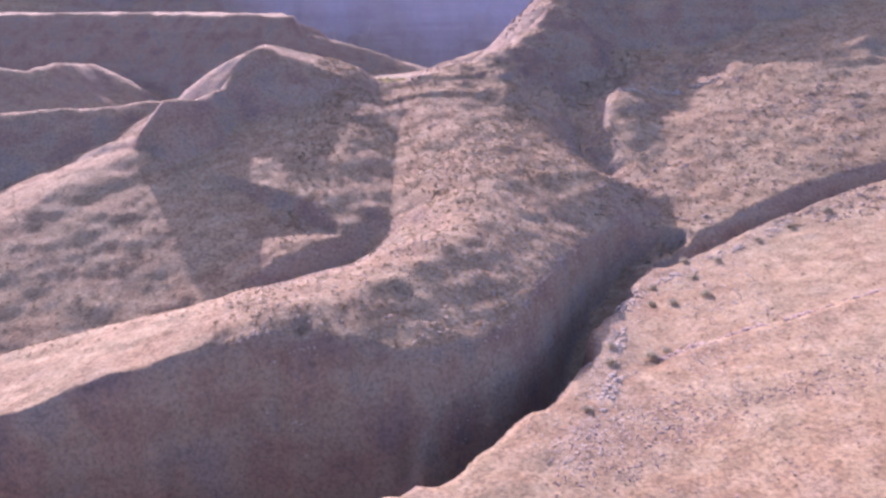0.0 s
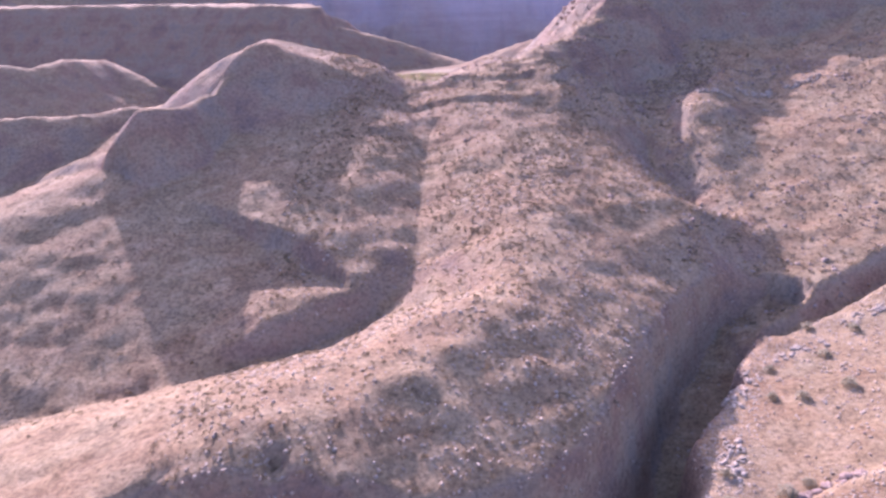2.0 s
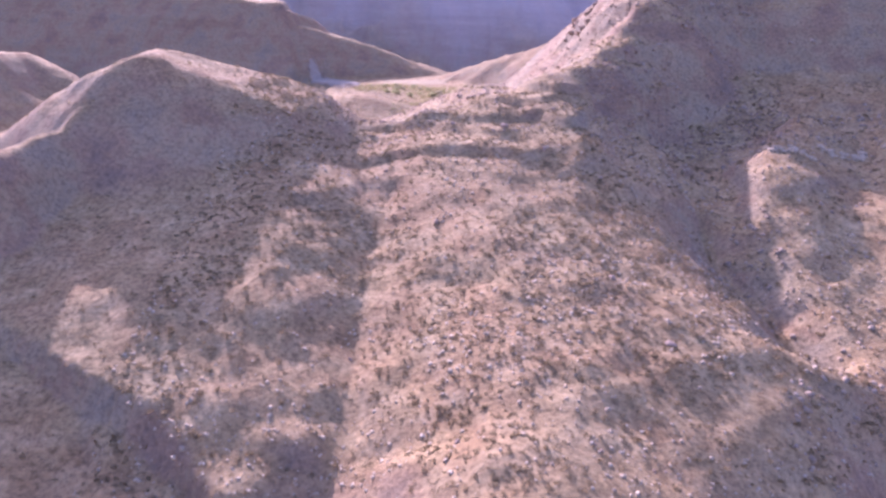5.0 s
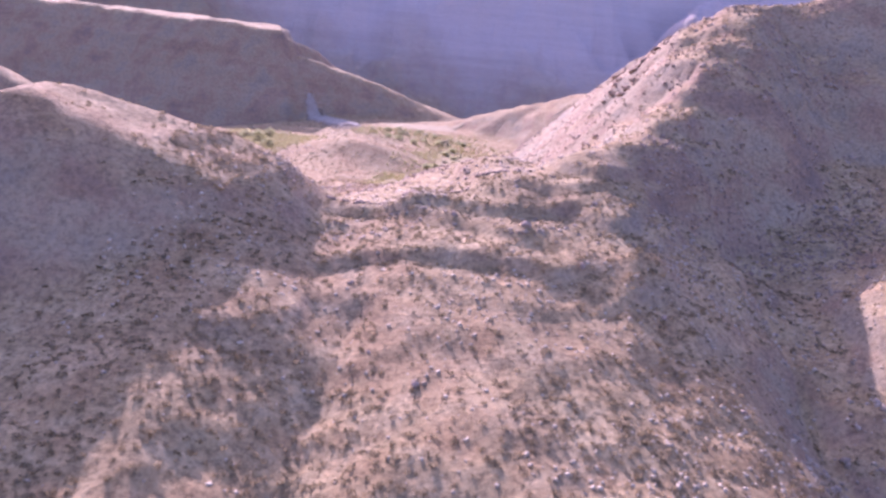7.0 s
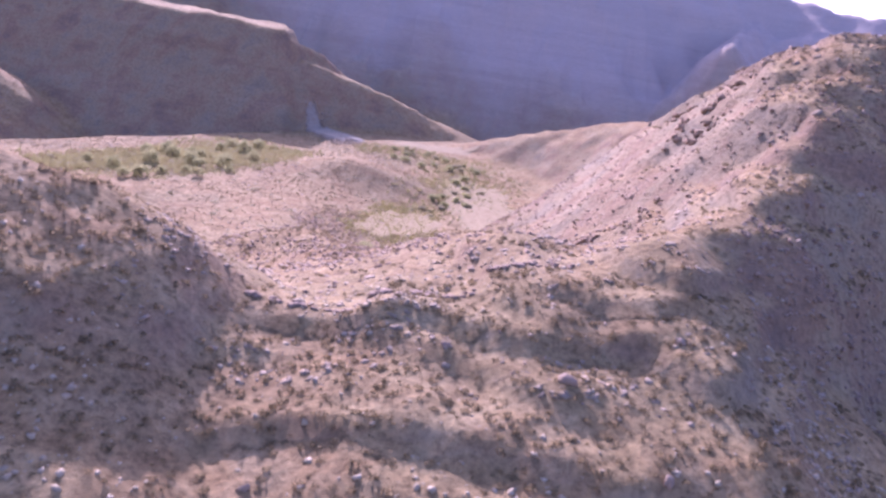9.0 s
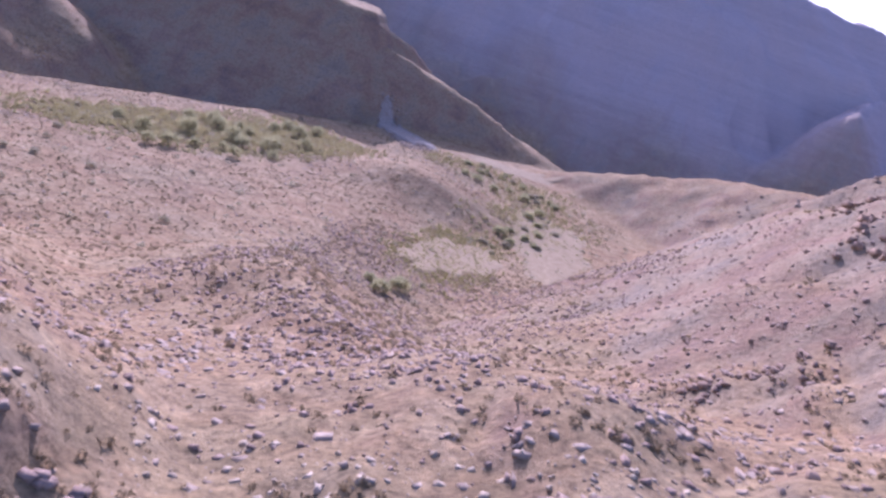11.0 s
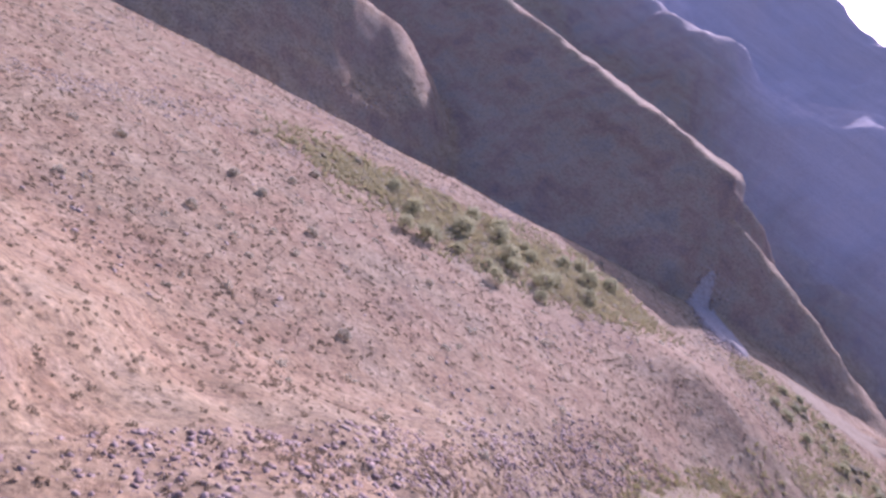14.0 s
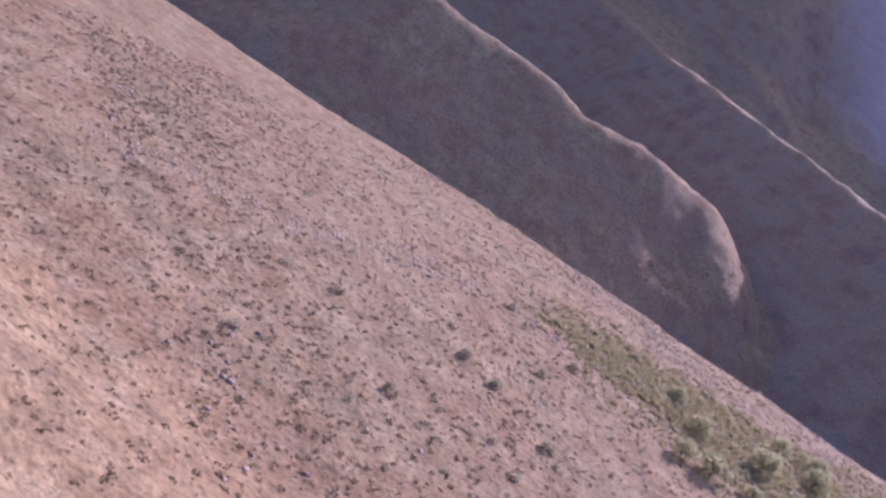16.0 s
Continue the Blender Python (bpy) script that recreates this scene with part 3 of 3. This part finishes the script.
strewn("stones", stones, spread(4500, -50, 75, 175, 345, lambda x, y, z: (z > -14) * step(32, 20, z) * step(340, 270, y) * (0.2 + 0.8 * clumps(x, y, 18, -0.1, 0.2))), 0.12, 0.5, CHALK,
       "whitish debris on the gorge's upper flank", "stones", tilt=0.5, power=2.5)


def near_line(x, y, line, width):
    d, h, s = along(x, y, line)
    return step(width, 0.0, d + 20 * fbm(x, y, 16, 4))


GREEN_EDGE = [(-188, 708, 0), (-172, 722, 0), (-156, 745, 0), (-142, 776, 0), (-136, 798, 0)]
GREEN_WASH = [(-70, 872, 0), (-46, 880, 0), (-26, 868, 0), (-13, 842, 0), (-12, 790, 0), (-18, 752, 0), (-34, 728, 0)]
strewn("grass", tufts, spread(9000, -250, -95, 650, 860, lambda x, y, z: near_line(x, y, GREEN_EDGE, 42) * (z < 12)), 0.5, 1.5, GRASS,
       "yellow-green grass along the bench's edge", "grass", 0.02)
strewn("sagebrush", scrubs, spread(700, -240, -100, 670, 850, lambda x, y, z: near_line(x, y, GREEN_EDGE, 34)), 0.7, 1.8, SAGE, "grey-green brush along the bench's edge", "scrub")
strewn("grass", tufts, spread(3200, -95, 25, 710, 900, lambda x, y, z: near_line(x, y, GREEN_WASH, 32)), 0.5, 1.3, GRASS, "green grass in the wash", "grass", 0.02)
strewn("grass", tufts, spread(2200, -75, -10, 640, 745, lambda x, y, z: step(1.25, 0.7, np.hypot((x + 38) / 19, (y - 690) / 42) + 0.5 * fbm(x, y, 9, 3))), 0.4, 1.0, STRAW,
       "straw-yellow dry grass in the clearing", "grass", 0.02)


# ---- trees and large bushes ----
def leaf_cloud(n, per, rx, rz, leaf):
    """Small leaves in clumps over a rounded, uneven crown."""
    v, f = [], []
    for k in range(n):
        d = rng.normal(size=3)
        d /= np.linalg.norm(d)
        d[2] = abs(d[2]) * 1.5 - 0.85
        r = rng.uniform(0.55, 1.0) ** 0.6
        c = d * (rx, rx, rz) * r * rng.uniform(0.75, 1.12)
        for j in range(per):
            p = c + rng.normal(size=3) * rx * 0.13
            u, w = rng.normal(size=3), rng.normal(size=3)
            u, w = u / np.linalg.norm(u) * leaf, w / np.linalg.norm(w) * leaf
            b = len(v)
            v += [p - u, p + w * 0.6, p + u, p - w * 0.6]
            f += [[b, b + 1, b + 2], [b, b + 2, b + 3]]
    return np.array(v), np.array(f)


def limb(a, b, r0, r1, sides=6):
    a, b = np.array(a, float), np.array(b, float)
    w = (b - a) / np.linalg.norm(b - a)
    u = np.cross(w, (0.3, 1, 0.2))
    u /= np.linalg.norm(u)
    q = np.cross(w, u)
    v, f = [], []
    for p, r in ((a, r0), ((a + b) / 2 + u * r0 * 0.6, (r0 + r1) / 2), (b, r1)):
        v += [p + r * (math.cos(t) * u + math.sin(t) * q) for t in np.arange(sides) * 2 * math.pi / sides]
    for k in range(2):
        for i in range(sides):
            x, y = k * sides + i, k * sides + (i + 1) % sides
            f += [[x, y, y + sides], [x, y + sides, x + sides]]
    return np.array(v), np.array(f)


def tree(name, label, category, group, radius, tall, leafmat):
    """A short forked trunk with limbs under a broad crown of small leaves."""
    root = tagged(new(name), label, category, group)
    base = tall * 0.16
    wood = [limb((0, 0, -0.4), (0.1, 0, base), 0.06 * tall, 0.04 * tall)]
    for k in range(5):
        a = k * 1.26 + rng.uniform(-0.3, 0.3)
        wood.append(limb((0.1, 0, base * rng.uniform(0.6, 1)), (math.cos(a) * radius * 0.6, math.sin(a) * radius * 0.6, tall * rng.uniform(0.55, 0.8)), 0.03 * tall, 0.012 * tall, 5))
    part("trunk", mesh_of("trunk", *join(wood), BARK), root, "grey-brown forked trunk")
    v, f = leaf_cloud(80 if radius > 2 else 44, 13 if radius > 2 else 8, radius, tall * 0.5, 0.21 + 0.02 * radius)
    v = v + (0, 0, tall * 0.52)
    v[:, 2] = np.maximum(v[:, 2], 0.05)
    part("crown", mesh_of("crown", v, f, leafmat), root)
    return root


def plant(kinds, places, lo, hi):
    """Stand the kinds, in turn, at the places; the first of each kind stays, the others are copies."""
    used = set()
    for i, (x, y) in enumerate(places):
        k = kinds[i % len(kinds)]
        s = rng.uniform(lo, hi)
        m = pose(x, y, height(x, y), 0, 0, rng.uniform(0, 360)) @ Matrix.Diagonal((s, s, s * rng.uniform(0.85, 1.1), 1))
        if k in used:
            c = copy_thing(k, m)
            c.matrix_basis = m
        else:
            k.matrix_basis = m
            used.add(k)


plant([tree("tree", "rounded olive-green mesquite tree on the grassy bench edge", "tree", "trees along the bench edge", 3.0, 5.0, LEAF) for k in range(4)],
      [(-172, 750), (-167, 765), (-148, 709), (-146, 740), (-156, 770), (-123, 729), (-147, 790), (-146, 805), (-132, 754), (-171, 710), (-153, 697), (-132, 710), (-132, 809),
       (-123, 768), (-139, 734), (-130, 741), (-134, 789), (-186, 716), (-161, 728), (-140, 718), (-158, 690), (-165, 738), (-160, 754), (-149, 763)], 0.8, 1.5)
plant([tree("tree", "dark green mesquite tree in the sandy wash", "tree", "trees in the wash", 2.8, 3.2, LEAF) for k in range(3)],
      [(-52, 843), (-41, 835), (-34, 845), (-24, 837), (-14, 813), (-20, 747), (-26, 754), (-15, 758), (-59, 847), (-29, 866), (-50, 628), (-45, 622), (-41, 630), (-18, 800), (-10, 770)], 0.7, 1.2)
wash = []
for (ax, ay, _), (bx, by, _) in zip(GREEN_WASH, GREEN_WASH[1:]):
    for k in range(7):
        u = rng.rand()
        wash.append((ax + u * (bx - ax) + rng.normal(0, 5), ay + u * (by - ay) + rng.normal(0, 6)))
plant([tree("bush", "low green bush crowding the sandy wash", "bush", "bushes in the wash", 2.2, 2.0, m) for m in (LEAF, SAGE, LEAF, SAGE)], wash, 0.6, 1.15)
plant([tree("bush", "rounded grey-green bush on the open bench", "bush", "bushes on the bench", 1.6, 1.9, SAGE) for k in range(3)],
      [(-182, 601), (-165, 634), (-175, 654), (-201, 711), (-173, 630), (-182, 670), (-153, 602), (-147, 637), (-192, 705), (-199, 690), (-107, 610), (-205, 664), (-128, 668)], 0.7, 1.2)
plant([tree("bush", "pale green bush at the shelf's broken rim", "bush", "bushes on the shelf rim", 1.5, 1.7, SAGE) for k in range(3)],
      [(68, 266), (71, 252), (82, 270), (83, 285), (65, 254), (82, 255), (47, 224), (45, 215), (57, 219), (62, 222), (35, 190), (93, 281), (110, 292), (124, 300), (140, 308)], 0.8, 1.6)


# ---- boulders and outcrops ----
def boulder(label, group, mat):
    return tagged(new("boulder", mesh_of("boulder", *rock_shape(ICO1, 0.75, 16), mat)), label, "boulder", group)


plant([boulder("dark brown angular boulder on the slope behind the rim", "boulders behind the rim", BOULDER) for k in range(6)],
      [(26, 515), (19, 498), (20, 486), (23, 485), (19, 456), (46, 563), (18, 460), (7, 481), (-1, 449), (-29, 601), (1, 498), (27, 491), (17, 501), (-18, 495), (-28, 571), (-8, 495),
       (-7, 501), (44, 570), (50, 566), (40, 557), (54, 574), (36, 545), (-32, 590), (12, 520), (30, 530), (-40, 560), (5, 540), (-12, 470), (33, 500), (41, 520)], 0.4, 1.1)
plant([boulder("weathered boulder among scrub on the stony rib", "boulders on the rib", RUBBLE) for k in range(4)],
      [(-14, 380), (-6, 372), (20, 405), (34, 398), (44, 380), (30, 350), (-20, 400), (10, 418), (-4, 424), (24, 428), (52, 350), (38, 330), (0, 300), (20, 280), (-20, 330)], 0.6, 1.3)
plant([boulder("pale limestone block at the shelf's broken rim", "blocks on the shelf rim", CHALK) for k in range(4)],
      [(33, 178), (39, 190), (45, 205), (49, 222), (50, 236), (56, 252), (62, 262), (68, 270), (76, 273), (84, 277), (92, 283), (101, 289), (110, 295), (122, 302), (136, 309), (54, 246), (47, 228)], 0.4, 1.1)


def outcrop(name, label, x, y, w, l, h, turn, mat, n=26, most=2.2):
    """Broken blocks of one ledge, stacked and leaning together."""
    root = tagged(new(name), label, "rock outcrop")
    z0 = height(x, y)
    root.matrix_basis = pose(x, y, z0)
    blocks = [mesh_of("block", *shard(rng.uniform(0.5, 0.9)), mat) for k in range(6)]
    c, s = math.cos(radians(turn)), math.sin(radians(turn))
    for k in range(n):
        u, q = rng.uniform(-1, 1), rng.uniform(-1, 1)
        r = min(most, rng.uniform(0.05, 0.2) * w) * rng.uniform(0.5, 1.0)
        px, py = c * u * w - s * q * l, s * u * w + c * q * l
        b = part("block", blocks[k % 6], root)
        b.matrix_basis = pose(px, py, height(x + px, y + py) - z0 + 0.15 * r * h, rng.uniform(-9, 9), rng.uniform(-9, 9), turn + rng.uniform(-40, 40)) @ Matrix.Diagonal((r, r, r * h, 1))
    return root


outcrop("rock_outcrop", "whitish broken rock outcrop at the foot of the spur", -108, 903, 9, 20, 0.9, 38, STONE, 70)
outcrop("rock_outcrop", "small bright white ledge on the knoll", -62, 800, 2.4, 4.5, 0.6, 30, CHALK, 9)
outcrop("rock_outcrop", "dark broken ledge on the slope behind the rim", 50, 566, 9, 5, 0.8, 20, BOULDER, 22)
outcrop("rock_outcrop", "dark broken ledge near the hilltop", 62, 640, 10, 4, 0.7, 60, BOULDER, 18)
outcrop("rock_outcrop", "dark brown rock outcrop on the bench's hillside", 45, 540, 11, 6, 0.9, 70, BOULDER, 46, 1.6)
outcrop("rock_outcrop", "row of dark brown rocks behind the rim", 26, 503, 8, 2, 0.8, 25, BOULDER, 26, 1.1)

for x, y, turn in ((43, 202, 65), (50, 230, 75), (60, 259, 55), (77, 274, 20), (99, 288, 35), (121, 301, 32)):
    outcrop("rock_ledge", "pale broken limestone ledge at the shelf's rim", x, y, 8.0, 2.0, 0.6, turn, CHALK, 40, 0.9)
for x, y, turn in ((66, 221, 22), (84, 227, 16), (104, 232, 18), (124, 238, 22)):
    outcrop("rock_ledge", "low brown ledge across the sandy shelf", x, y, 8.0, 1.0, 0.7, turn, RUBBLE, 30)
for x, y, turn in ((5, 446, 12), (-8, 438, 5), (-24, 434, -4)):
    outcrop("rock_ledge", "flat pale ledge of rock at the saddle's rim", x, y, 7.0, 1.0, 0.8, turn, RUBBLE, 34, 0.75)
for x, y, turn in ((92, 432, 10), (112, 440, 15), (134, 446, 12)):
    outcrop("rock_ledge", "whitish broken ledge across the hillside", x, y, 9.0, 2.0, 0.8, turn, CHALK, 34)
